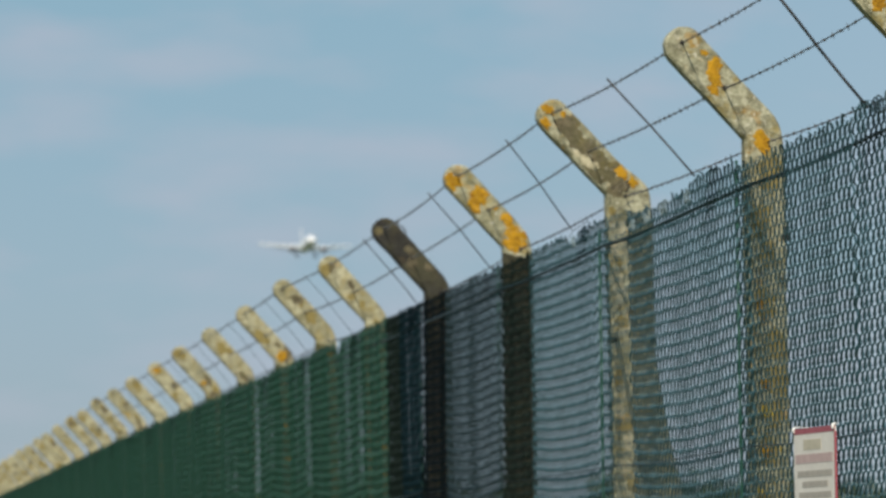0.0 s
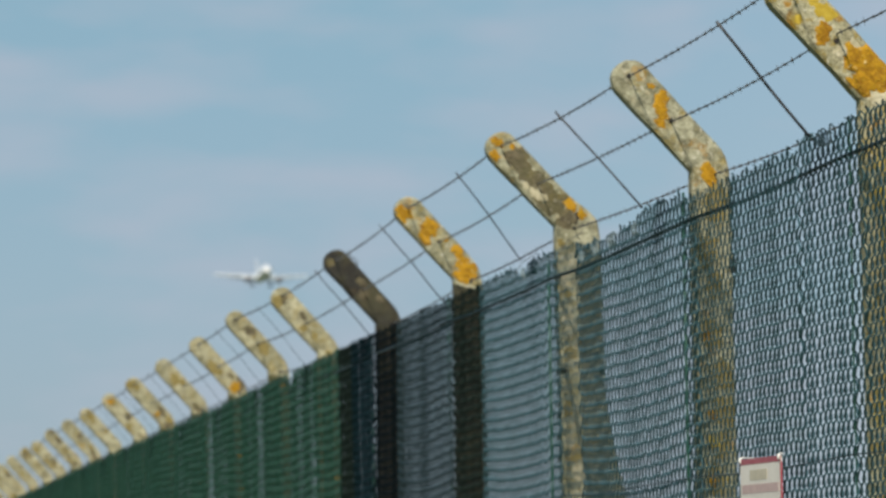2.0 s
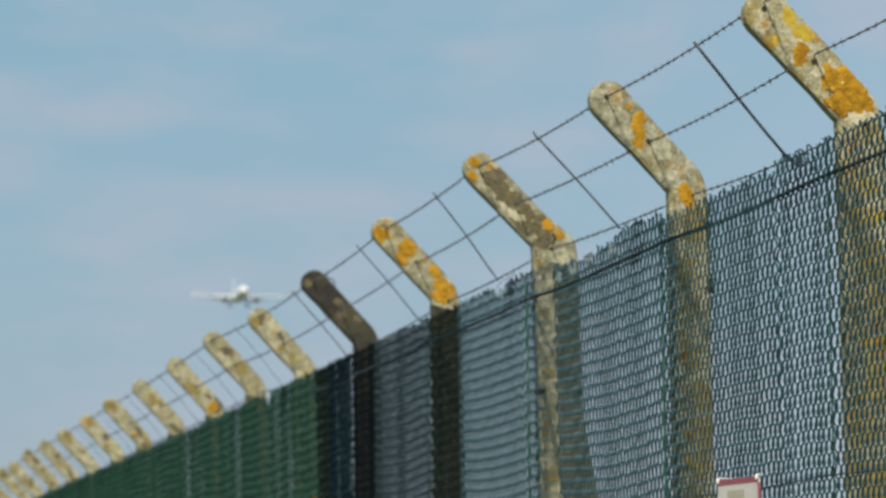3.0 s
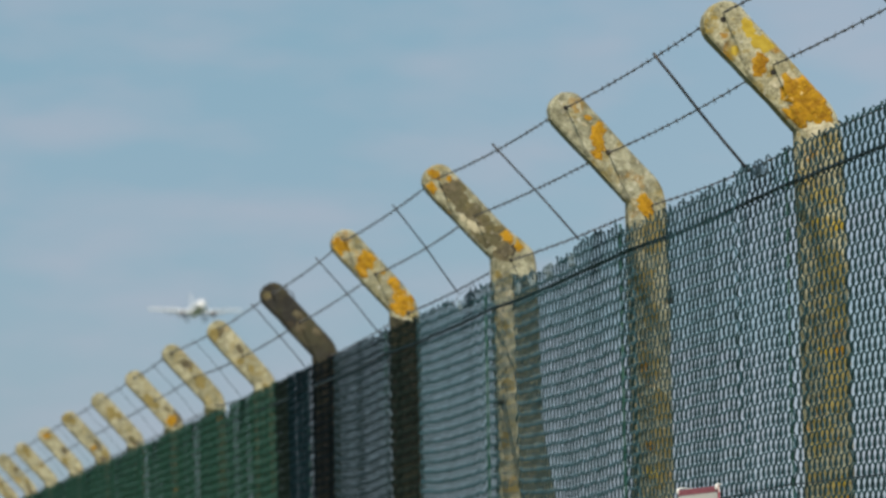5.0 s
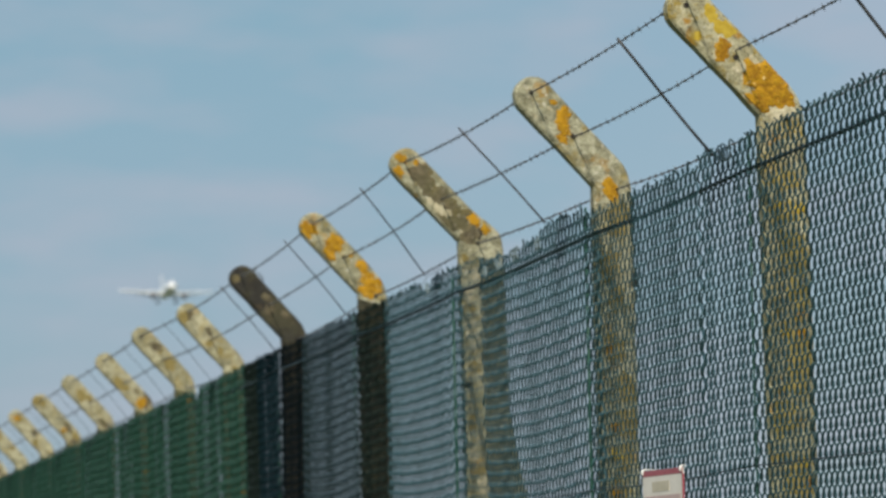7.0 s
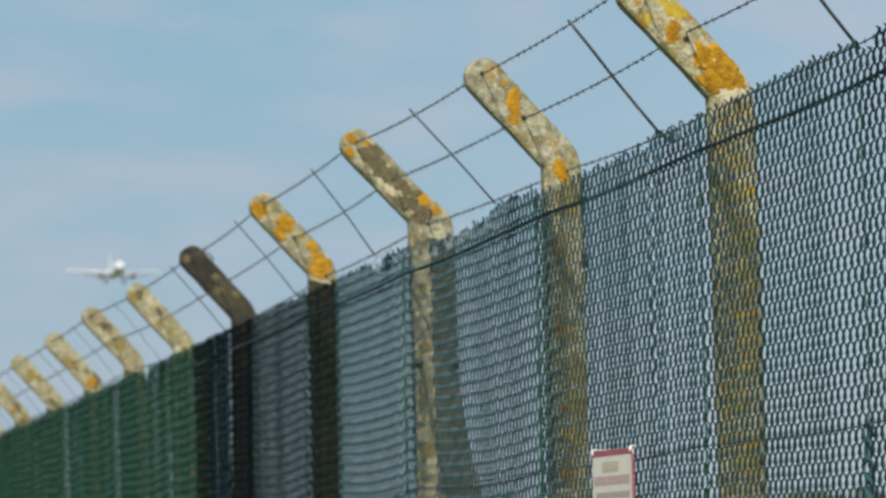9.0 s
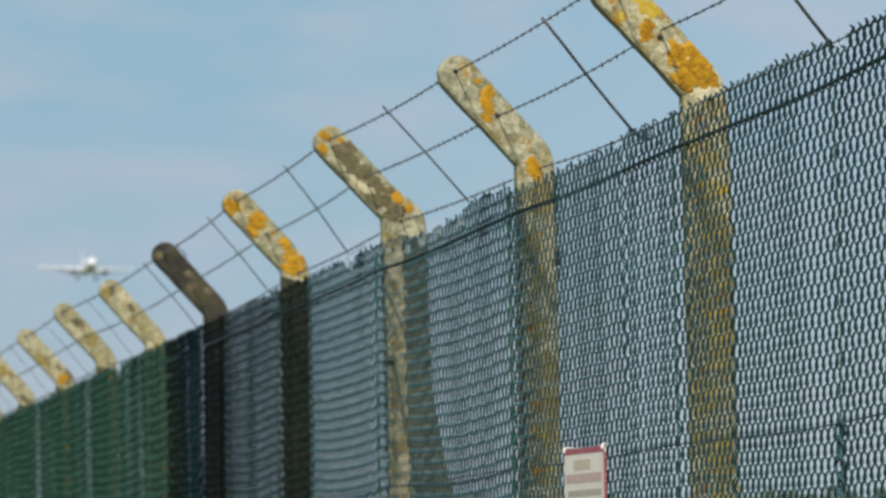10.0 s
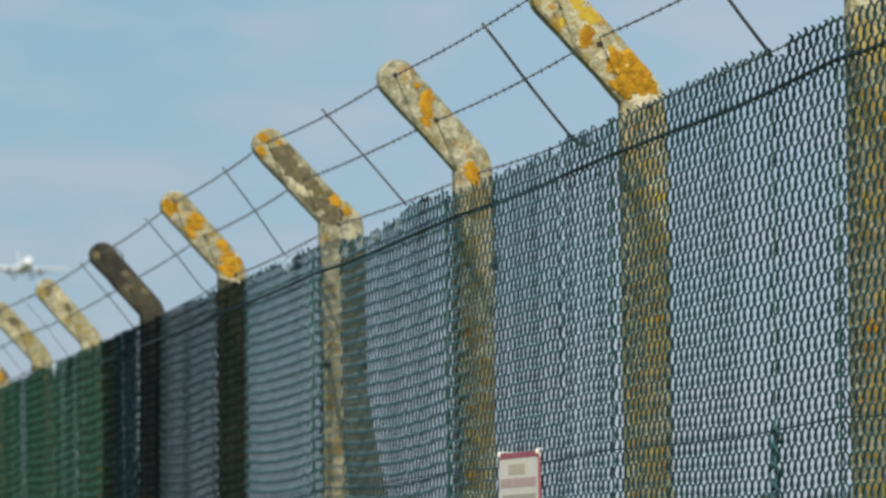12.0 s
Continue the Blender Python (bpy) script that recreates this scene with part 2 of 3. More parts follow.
for k in POST_Y:
    if k not in SET:
        SET[k] = (rng.uniform(-0.008, 0.015), rng.uniform(-0.012, 0.012), rng.uniform(-0.5, 0.5))

ARM = Vector((-math.sin(radians(42.4)), 0, math.cos(radians(42.4))))   # along the crank, outwards and up
ACROSS = Vector((math.cos(radians(42.4)), 0, math.sin(radians(42.4))))
SHAFT_W, ARM_W = 0.127, 0.122
FRONT, BACK = -0.052, 0.023         # y of the two faces, from the post's line
TIP = Vector((-0.313, 0, 0.274))     # centre of the rounded end, from the outer corner


def post_profile():
    """The cranked outline in x and z, from the outer corner of the crank, anticlockwise from the foot."""
    r = ARM_W / 2
    pts = [(0.0, -ELBOW_Z - 0.3)]
    z = -ELBOW_Z
    while z < -0.09:
        pts.append((0.0, z))
        z += 0.06
    pts += [(-0.001, -0.06), (-0.004, -0.03), (-0.0095, -0.002), (-0.018, 0.024), (-0.030, 0.046)]
    outer0, outer1 = Vector((-0.046, 0, 0.066)), TIP + ACROSS * r
    for i in range(8):
        p = outer0.lerp(outer1, i / 7)
        pts.append((p.x, p.z))
    for i in range(1, 11):
        a = math.pi * i / 11
        p = TIP + ACROSS * (r * math.cos(a)) + ARM * (r * math.sin(a))
        pts.append((p.x, p.z))
    inner0 = TIP - ACROSS * r
    inner1 = inner0 - ARM * ((inner0.x + SHAFT_W) / ARM.x)
    for i in range(8):
        p = inner0.lerp(inner1, i / 7)
        pts.append((p.x, p.z))
    z = inner1.z - 0.05
    while z > -ELBOW_Z:
        pts.append((-SHAFT_W, z))
        z -= 0.06
    pts.append((-SHAFT_W, -ELBOW_Z - 0.3))
    return pts


PROFILE = post_profile()


WIDE_SHAFT = 7       # the braced post, wider below the bend
FIRST_FAR = 10       # posts from here on are dark green below the bend
DARK_BELOW = 8    # the post whose shaft is dark brown from the bend down


def post_mesh(seed, mat):
    r = random.Random(seed)
    darkened = seed == DARK_BELOW or seed >= FIRST_FAR
    n = len(PROFILE)
    flat = [Vector((x, 0, z)) for x, z in PROFILE]
    if seed == WIDE_SHAFT:
        for p in flat:
            if p.x > -0.06 and p.z < 0.08:
                p.x += 0.042 * min(1.0, (0.08 - p.z) / 0.08)
    inset = []
    for i, p in enumerate(flat):
        t = (flat[(i + 1) % n] - flat[i - 1]).normalized()
        inset.append(Vector((-t.z, 0, t.x)))
    verts = []
    chip = [max(0.0, r.gauss(0, 0.0022)) for _ in range(n)]
    for y, inner in ((FRONT, 0.007), (FRONT + 0.007, 0.0), (BACK - 0.008, 0.0), (BACK, 0.009)):
        for i, p in enumerate(flat):
            wob = noise.noise(Vector((p.x * 9, y * 9 + seed * 3.1, p.z * 9))) * 0.0025
            verts.append(p + inset[i] * (inner + chip[i] * (1.6 if inner else 0.4) + wob) + Vector((0, y, 0)))
    faces = []
    for ring in range(3):
        for i in range(n):
            a, b = ring * n + i, ring * n + (i + 1) % n
            faces.append((a, a + n, b + n, b))
    faces.append(tuple(range(0, n)))
    faces.append(tuple(range(4 * n - 1, 3 * n - 1, -1)))
    me = mesh_from("concrete_post", verts, faces, mat)
    # a second, darker concrete for the shaft below the bend
    if darkened:
        me.materials.append(BROWN_CONCRETE if seed == DARK_BELOW else DARK_GREEN_CONCRETE)
    bm = bmesh.new()
    bm.from_mesh(me)
    bmesh.ops.recalc_face_normals(bm, faces=bm.faces)
    got = bmesh.ops.bisect_plane(bm, geom=bm.verts[:] + bm.edges[:] + bm.faces[:], plane_co=(0, 0, -0.075), plane_no=(0.25, 0, 1))
    bmesh.ops.triangulate(bm, faces=[f for f in bm.faces if len(f.verts) > 4])
    if darkened:
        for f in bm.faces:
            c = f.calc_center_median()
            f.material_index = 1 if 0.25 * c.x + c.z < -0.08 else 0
    bm.to_mesh(me)
    bm.free()
    return me


def crust_mesh(mat, size, tall, seed, at, across, limit, squash=0.85):
    """A lichen crust: an uneven, lobed, domed patch on the front face, no wider than the face. at: its middle; across: the way over the face; limit: the free width on both sides."""
    r = random.Random(seed)
    n, rings = 26, 4
    ph = [r.uniform(0, 6.28) for _ in range(4)]
    along = Vector((-across.z, 0, across.x))
    verts, faces = [at + Vector((0, -tall * 0.8, 0))], []
    for k in range(1, rings + 1):
        for j in range(n):
            a = 2 * math.pi * j / n
            lobe = 1 + 0.2 * math.sin(2 * a + ph[0]) + 0.15 * math.sin(5 * a + ph[1]) + 0.1 * math.sin(9 * a + ph[2]) + r.uniform(-0.06, 0.06)
            f = k / rings * lobe * size
            h = 0.0 if k == rings else tall * r.uniform(0.4, 1.2)
            c = max(limit[0], min(limit[1], math.cos(a) * f * squash))
            verts.append(at + across * c + along * (math.sin(a) * f) + Vector((0, -h, 0)))
    for j in range(n):
        faces.append((0, 1 + (j + 1) % n, 1 + j))
        for k in range(rings - 1):
            a, b = 1 + k * n + j, 1 + k * n + (j + 1) % n
            faces.append((a, b, b + n, a + n))
    return mesh_from("lichen_patch", verts, faces, mat, True)


# dark disc on the face; its colour stands in for the hole's shade
EYE_MESH = mesh_from("wire_eye", *tube([(0, -0.0015, 0), (0, 0.02, 0)], 0.008, 10), HOLE)


def on_arm(along, across):
    """A place on the front of the post: metres from the tip's centre down the arm, metres across it."""
    return TIP - ARM * along + ACROSS * across


ARM_EYES = (-0.012, 0.184, 0.385)
EYES = [on_arm(ARM_EYES[0], 0.0), on_arm(ARM_EYES[1], 0.0), Vector((-0.055, 0, -0.03))]

# lichen that marks single posts: along the arm, across it, radius (metres)
CRUST_PLAN = {
    0: [(0.05, 0.035, 0.022), (0.105, 0.032, 0.030), (0.14, -0.008, 0.026), (0.155, -0.025, 0.018), (0.28, 0.005, 0.058), (0.33, 0.025, 0.045), (0.32, -0.028, 0.040), (0.07, -0.035, 0.012), (0.27, 0.03, 0.034), (0.30, -0.045, 0.026), (0.36, 0.02, 0.026)],
    1: [(0.115, 0.022, 0.028), (0.145, -0.004, 0.024), (0.385, -0.025, 0.032), (0.40, -0.045, 0.024), (0.06, 0.03, 0.012), (0.165, -0.03, 0.018)],
    2: [(0.0, -0.045, 0.026), (-0.03, 0.0, 0.024), (0.02, 0.03, 0.014), (0.325, 0.035, 0.026), (0.38, 0.048, 0.022)],
    3: [(-0.01, -0.02, 0.036), (0.0, -0.045, 0.026), (0.115, 0.012, 0.046), (0.13, -0.03, 0.034), (0.26, 0.035, 0.026), (0.30, 0.02, 0.028), (0.35, 0.012, 0.042), (0.36, -0.03, 0.034), (0.20, 0.03, 0.012)],
}


def fence_post(k):
    dx, dz, lean = SET[k]
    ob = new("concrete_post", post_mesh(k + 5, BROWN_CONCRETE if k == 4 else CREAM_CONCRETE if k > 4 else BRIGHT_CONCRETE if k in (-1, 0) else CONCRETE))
    ob.matrix_world = pose(ELBOW_X + dx, POST_Y[k], ELBOW_Z + dz, 0, -lean, 0)
    r = random.Random(k * 7 + 1)
    plan = CRUST_PLAN.get(k)
    if plan is None:
        plan = [(r.uniform(-0.03, 0.42), r.uniform(-0.035, 0.035), r.uniform(0.014, 0.042)) for _ in range(0 if k == 4 else r.randint(4, 7))]
    front = Vector((0, FRONT - 0.0005, 0))
    half = ARM_W / 2 - 0.007

    def crust(mat, at, across, limit, size, label, dome=0.13):
        part("lichen_patch", crust_mesh(mat, size, size * dome, r.random(), at + front, across, limit, r.uniform(0.7, 1.0)), ob, label)

    for along, off, size in plan:
        mat = YELLOW_LICHEN if k == 0 and size < 0.031 and along < 0.12 else LICHEN if k < 5 or r.random() < 0.08 else (GOLD_FILM if r.random() < 0.6 else BROWN_STAIN)
        crust(mat, on_arm(along, off), ACROSS, (-half - off, half - off), size, "orange lichen crust" if mat == LICHEN else "dull lichen film", 0.13 if mat == LICHEN else 0.04)
    if k == 2:
        for along, off, size in ((0.06, 0.015, 0.045), (0.13, 0.0, 0.05), (0.20, 0.005, 0.055), (0.28, -0.005, 0.055), (0.35, -0.01, 0.045)):
            crust(BROWN_STAIN, on_arm(along, off), ACROSS, (-half - off, half - off), size, "dark brown stain", 0.03)
    if k == 4:
        for along, off, size in ((-0.02, -0.025, 0.024), (0.15, 0.02, 0.024), (0.20, -0.01, 0.030), (0.27, 0.03, 0.018)):
            crust(BROWN_STAIN, on_arm(along, off), ACROSS, (-half - off, half - off), size, "paler worn patch", 0.03)
    # pale crusts round the large one at the bend
    for along, off, size in ((0.215, -0.012, 0.020), (0.225, 0.03, 0.014), (0.375, -0.03, 0.026), (0.39, -0.004, 0.024), (0.285, 0.0, 0.009), (0.33, -0.045, 0.012)) if k == 0 else ():
        crust(PALE_LICHEN, on_arm(along, off), ACROSS, (-half - off, half - off), size, "pale grey lichen crust", 0.16)
    if k == 2:
        # pale crust beside dark patches painted as shaded hollows, and pale crusts down the shaft
        for along, off, size in ((0.21, -0.028, 0.026), (0.24, -0.02, 0.020), (0.16, -0.035, 0.016)):
            crust(PALE_LICHEN, on_arm(along, off), ACROSS, (-half - off, half - off), size, "pale grey lichen crust", 0.1)
        for along, off, size in ((0.035, 0.0, 0.016), (0.205, 0.004, 0.016), (0.225, 0.012, 0.012), (0.375, 0.012, 0.018), (0.10, 0.012, 0.010)):
            crust(HOLE, on_arm(along, off), ACROSS, (-half - off, half - off), size, "dark patch painted as a shaded hollow", 0.02)
        for i in range(16):
            x = r.uniform(-SHAFT_W + 0.02, -0.055)
            crust(PALE_LICHEN if i % 3 else GOLD_FILM, Vector((x, 0, -0.07 - 0.068 * i + r.uniform(-0.02, 0.02))), Vector((1, 0, 0)), (-SHAFT_W + 0.008 - x, -0.04 - x), r.uniform(0.014, 0.034), "pale grey lichen crust" if i % 3 else "golden lichen film", 0.06)
    if k == 1:
        clip = mesh_from("clip", *box(-0.012, 0.010, FRONT - 0.004, FRONT + 0.02, -0.345, -0.30, 0.003), HOLE)
        part("clip", clip, ob, "dark steel clip")
        # dark patch painted like the shade inside a hollow
        crust(HOLE, on_arm(0.172, 0.0), ACROSS, (-half, half), 0.010, "dark patch painted as a shaded hollow", 0.02)
    # smaller crusts down the shaft
    for _ in range(0 if k in (2, 3, 4) else 6 if k < 2 else 3):
        x = r.uniform(-SHAFT_W + 0.02, -0.02)
        crust(YELLOW_LICHEN if k < 2 and r.random() < 0.6 else LICHEN, Vector((x, 0, r.uniform(-1.15, -0.1))), Vector((1, 0, 0)), (-SHAFT_W + 0.008 - x, -0.008 - x), r.uniform(0.008, 0.022), "orange lichen crust")
    for i in range(9 if k in (-1, 0, 1) else 0):
        x = r.uniform(-SHAFT_W + 0.03, -0.03)
        crust(GOLD_FILM if k == 1 else GOLD_CRUST, Vector((x, 0, -0.16 - 0.12 * i + r.uniform(-0.04, 0.04))), Vector((1, 0, 0)), (-SHAFT_W + 0.008 - x, -0.008 - x), r.uniform(0.03, 0.06), "golden lichen film", 0.02)
    for _ in range(0 if k == 4 else 7 if k < 6 else 3):
        off = r.uniform(-0.045, 0.045)
        crust(PALE_LICHEN, on_arm(r.uniform(0, 0.38), off), ACROSS, (-half - off, half - off), r.uniform(0.004, 0.009), "pale grey lichen crust")
    if k < 8:
        for e in EYES:
            part("wire_eye", EYE_MESH, ob, "dark disc painted as a shaded wire hole").location = e + Vector((0, FRONT, 0))
    return tagged(ob, POST_LABEL.get(k, "weathered cranked concrete fence post with yellow lichen"), "fence post", "posts of the fence")


POST_LABEL = {0: "cranked concrete post with a large orange lichen crust at the bend",
              1: "grey-olive cranked concrete post with small orange lichen spots",
              2: "cranked concrete post with brown stains, braced by a strut",
              3: "cranked concrete post with orange lichen above a dark shaft",
              4: "dark brown cranked concrete post without orange lichen"}

# ---- ground ----
ground_v, ground_f = [], []
radii = [0, 4, 9, 16, 30, 60, 120, 250, 600, 1500, 4600]
for i, rad in enumerate(radii):
    for j in range(48):
        a = 2 * math.pi * j / 48
        x, y = rad * math.cos(a), 20 + rad * math.sin(a)
        ground_v.append((x, y, 0.04 * noise.noise(Vector((x * 0.3, y * 0.3, 0))) - 0.04 if 0 < rad < 300 else -0.03))
for i in range(len(radii) - 1):
    for j in range(48):
        a, b = i * 48 + j, i * 48 + (j + 1) % 48
        ground_f.append((a, b, b + 48, a + 48))
ground = new("ground", mesh_from("ground", ground_v, ground_f, GRASS, True))
tagged(ground, "rough green grass field under the fence", "ground", kind="structure")

# ---- the posts, the strut ----
for k in POST_Y:
    fence_post(k)

strut_v, strut_f = box(-0.055, 0.06, -0.045, 0.045, -2.5, 0.0, 0.008)
strut = new("concrete_strut", mesh_from("concrete_strut", strut_v, strut_f, GREY_GREEN_CONCRETE))
strut.matrix_world = pose(2.985, POST_Y[2] - 0.06, 2.15, -37, 0, 0) @ pose(0, 0, 0, 0, -3, 0)
# dark bar added to draw the shadow gap where strut meets post
strap = mesh_from("strap", *box(2.900, 3.078, POST_Y[2] - 0.070, POST_Y[2] - 0.050, 2.134, 2.144, 0.002), HOLE)
strap.transform(strut.matrix_world.inverted())
part("strap", strap, strut, "dark bar added as the shadow gap above the strut")
head = mesh_from("strut_head", *box(2.990, 3.069, POST_Y[2] - 0.062, POST_Y[2] - 0.045, 2.135, 2.60, 0.004), GREY_GREEN_CONCRETE)
head.transform(strut.matrix_world.inverted())
part("strut_head", head, strut, "grey-green upright head")
tagged(strut, "grey-green sloping concrete strut bracing a fence post", "strut")


# ---- chain link ----
def mesh_x(k):
    return MESH_X + 0.8 * SET[k][0]


DIAMOND, WIRE_R = 0.070, 0.0031


def link_mesh(name, length, per, seed, ragged=0.012, dip=None, sag=0.018, bulge=0.012, tall=DIAMOND, mat=GREEN_WIRE, deep=0.0058, rad=WIRE_R):
    """Chain link between two posts: interlocked flattened spirals, with the mesh's own sag and bulge. Local y along the fence, z up from the ground."""
    r = np.random.RandomState(seed)
    step = DIAMOND / 2
    count = int(round(length / step))
    top = 2.580
    sides = 3
    all_v, all_f, base = [], [], 0
    ang = np.arange(sides) * 2 * np.pi / sides + 0.5
    ring = np.stack([np.cos(ang), np.sin(ang)], 1) * rad
    p1, p2, p3 = r.uniform(0, 6.28, 3)
    for i in range(count):
        y0 = (i + 0.5) * length / count
        cut = top + r.uniform(-ragged, ragged * 0.6)
        if dip is not None:
            cut += dip(y0 / length) + (r.uniform(-0.02, 0.0) if dip(y0 / length) < -0.004 else 0)
        n = int((cut - 0.05) / tall * per)
        th = np.arange(n + 1) * (2 * np.pi / per) + (np.pi if i % 2 else 0)
        z = 0.05 + np.arange(n + 1) * tall / per
        z = z + (cut - z[-1])
        tri = 2 / np.pi * np.arcsin(np.cos(th) * 0.995)
        u = y0 / length
        y = y0 + (step / 2 + 0.0022) * tri
        # the near legs of the spiral lie in one plane, the far legs in another
        x = -deep * np.tanh(2.2 * np.sin(th)) / 0.976
        zz = z - sag * 4 * u * (1 - u) * np.clip((top - z) * 1.2, 0, 1)
        x = x + bulge * 4 * u * (1 - u) * (np.sin(u * 9 + p1 + z * 0.7) * 0.6 + np.sin(u * 21 + p2 - z * 0.5) * 0.4) + 0.004 * np.sin(z * 3 + p3)
        if n > 2:
            x[-1] += r.uniform(-0.006, 0.004)
            y[-1] += r.uniform(-0.006, 0.006)
        v = np.empty((n + 1, sides, 3))
        v[:, :, 0] = x[:, None] + ring[None, :, 0]
        v[:, :, 1] = y[:, None] + ring[None, :, 1]
        v[:, :, 2] = zz[:, None]
        all_v.append(v.reshape(-1, 3))
        idx = np.arange(n)[:, None] * sides + np.arange(sides)[None, :]
        nxt = np.arange(n)[:, None] * sides + (np.arange(sides)[None, :] + 1) % sides
        all_f.append(np.stack([idx, nxt, nxt + sides, idx + sides], 2).reshape(-1, 4) + base)
        base += (n + 1) * sides
    v, f = np.concatenate(all_v), np.concatenate(all_f)
    me = bpy.data.meshes.new(name)
    me.vertices.add(len(v))
    me.vertices.foreach_set("co", v.ravel())
    me.loops.add(f.size)
    me.loops.foreach_set("vertex_index", f.ravel().astype(np.int32))
    me.polygons.add(len(f))
    me.polygons.foreach_set("loop_start", np.arange(0, f.size, 4, dtype=np.int32))
    me.polygons.foreach_set("use_smooth", np.ones(len(f), dtype=bool))
    me.update(calc_edges=True)
    me.materials.append(mat)
    return me


def torn(u):
    return -0.035 * math.exp(-((u - 0.66) / 0.2) ** 2) - 0.02 * math.exp(-((u - 0.9) / 0.05) ** 2)


def torn_low(u):
    return -0.03 * math.exp(-((u - 0.42) / 0.05) ** 2)


def lowered(u):
    return -0.016


def torn_seam(u):
    return -0.03 * math.exp(-((u - 0.42) / 0.16) ** 2)


def torn_near(u):
    return -0.016 * math.exp(-((u - 0.3) / 0.04) ** 2)


def notch(u):
    return -0.05 * math.exp(-((u - 0.45) / 0.035) ** 2)


FAR_LINKS = [link_mesh("chain_link", 3.0, 6, s, 0.015, None, 0.04, 0.010, 0.100, GREEN_WIRE, 0.002, 0.0033) for s in (31, 32, 33)]
def mesh_x_at(y):
    ks = sorted(POST_Y)
    for k, k2 in zip(ks, ks[1:]):
        if y <= POST_Y[k2]:
            u = (y - POST_Y[k]) / (POST_Y[k2] - POST_Y[k])
            return mesh_x(k) * (1 - u) + mesh_x(k2) * u
    return mesh_x(ks[-1])


SEAM = 14.93                              # where the newer open mesh meets the older close one
PATCH_FROM, PATCH_TO = 21.78, 27.45      # a stretch mended with dark mesh
# from, to, points a turn, ragged top, torn places, sag, bulge, height of a diamond, depth of the weave, wire, material
SHEETS = [
    (8.8, 11.52, 10, 0.008, None, 0.006, 0.003, 0.070, 0.0047, 0.0036, TEAL_WIRE),
    (11.52, 13.44, 12, 0.008, torn_near, 0.006, 0.003, 0.070, 0.0047, 0.0040, TEAL_WIRE),
    (13.44, 14.02, 12, 0.008, None, 0.0, 0.001, 0.070, 0.0047, 0.0034, TEAL_WIRE),
    (14.02, 14.2, 12, 0.008, None, 0.0, 0.0, 0.070, 0.0047, 0.0036, TEAL_WIRE),
    (14.2, SEAM, 12, 0.008, torn_seam, 0.0, 0.002, 0.070, 0.0047, 0.0041, FADED_WIRE),
    (SEAM, 15.97, 10, 0.010, lowered, 0.0, 0.002, 0.070, 0.0036, 0.0046, FADED_WIRE),
    (15.97, 16.60, 10, 0.010, lowered, 0.0, 0.002, 0.070, 0.0036, 0.0031, TEAL_WIRE),
    (16.60, 16.8, 10, 0.010, lowered, 0.0, 0.0, 0.070, 0.0036, 0.0044, FADED_WIRE),
    (16.8, 19.08, 8, 0.014, torn, 0.022, 0.003, 0.079, 0.0024, 0.0043, FADED_WIRE),
    (19.08, 19.60, 8, 0.012, None, 0.0, 0.001, 0.079, 0.0012, 0.0018, TEAL_WIRE),
    (19.60, PATCH_FROM, 8, 0.012, torn_low, 0.024, 0.0012, 0.079, 0.0018, 0.0038, FADED_WIRE),
    (PATCH_FROM, 22.74, 6, 0.012, None, 0.01, 0.002, 0.080, 0.0018, 0.0036, OLIVE_WIRE),
    (22.74, 24.75, 8, 0.012, None, 0.03, 0.0012, 0.082, 0.0018, 0.0039, SLATE_WIRE),
    (24.75, 25.8, 6, 0.012, None, 0.01, 0.003, 0.080, 0.0018, 0.0034, BLACK_WIRE),
    (25.8, 26.75, 6, 0.012, None, 0.01, 0.001, 0.080, 0.002, 0.0040, INK_WIRE),
    (26.75, PATCH_TO, 6, 0.012, None, 0.01, 0.001, 0.090, 0.002, 0.0042, OLIVE_WIRE),
    (PATCH_TO, 28.8, 6, 0.012, None, 0.01, 0.006, 0.098, 0.002, 0.0035, GREEN_WIRE),
    (28.8, 31.8, 6, 0.012, notch, 0.03, 0.008, 0.098, 0.002, 0.0034, GREEN_WIRE),
]
for k in range(6, LAST):
    SHEETS.append((POST_Y[k], POST_Y[k + 1], FAR_LINKS[(k * 5 + k // 3) % 3]))
for i, sheet in enumerate(SHEETS):
    y0, y1 = sheet[:2]
    y0 -= 0.0 if not i else 0.012 if y0 < 22 else 0.04      # each sheet laps over the one before it
    if len(sheet) > 3:
        per, rag, dip, sag, bul, tall, deep, rad, mat = sheet[2:]
        me = link_mesh("chain_link", y1 - y0, per, i + 50, rag, dip, sag, bul, tall, mat, deep, rad)
    else:
        me = sheet[2]
    ob = new("chain_link_panel", me)
    x0, x1 = mesh_x_at(y0), mesh_x_at(y1)
    ob.matrix_world = pose(x0, y0, 0, 0, 0, math.degrees(math.atan2(x0 - x1, y1 - y0)))
    black = me.materials[0] in (BLACK_WIRE, SLATE_WIRE, INK_WIRE)
    tagged(ob, "black replacement chain link mending the green fence" if black else "green plastic-coated chain link stretched between concrete posts", "chain link", "panels of the fence", kind="stuff")


# flat bars that hold the ends of the mesh at each post
for k in POST_Y:
    v, f = tube([(0, 0, 0.04), (0.001, 0, 1.0), (-0.001, 0.003, 1.9), (0, 0, 2.572)], 0.0042 if k in (1, 2) else 0.0024, 6)
    bar = new("stretcher_bar", mesh_from("stretcher_bar", v, f, GREEN_WIRE, True))
    bar.location = (mesh_x(k) - 0.001, POST_Y[k], 0)
    tagged(bar, "dark green stretcher bar holding chain link at a post", "stretcher bar", "stretcher bars of the fence")


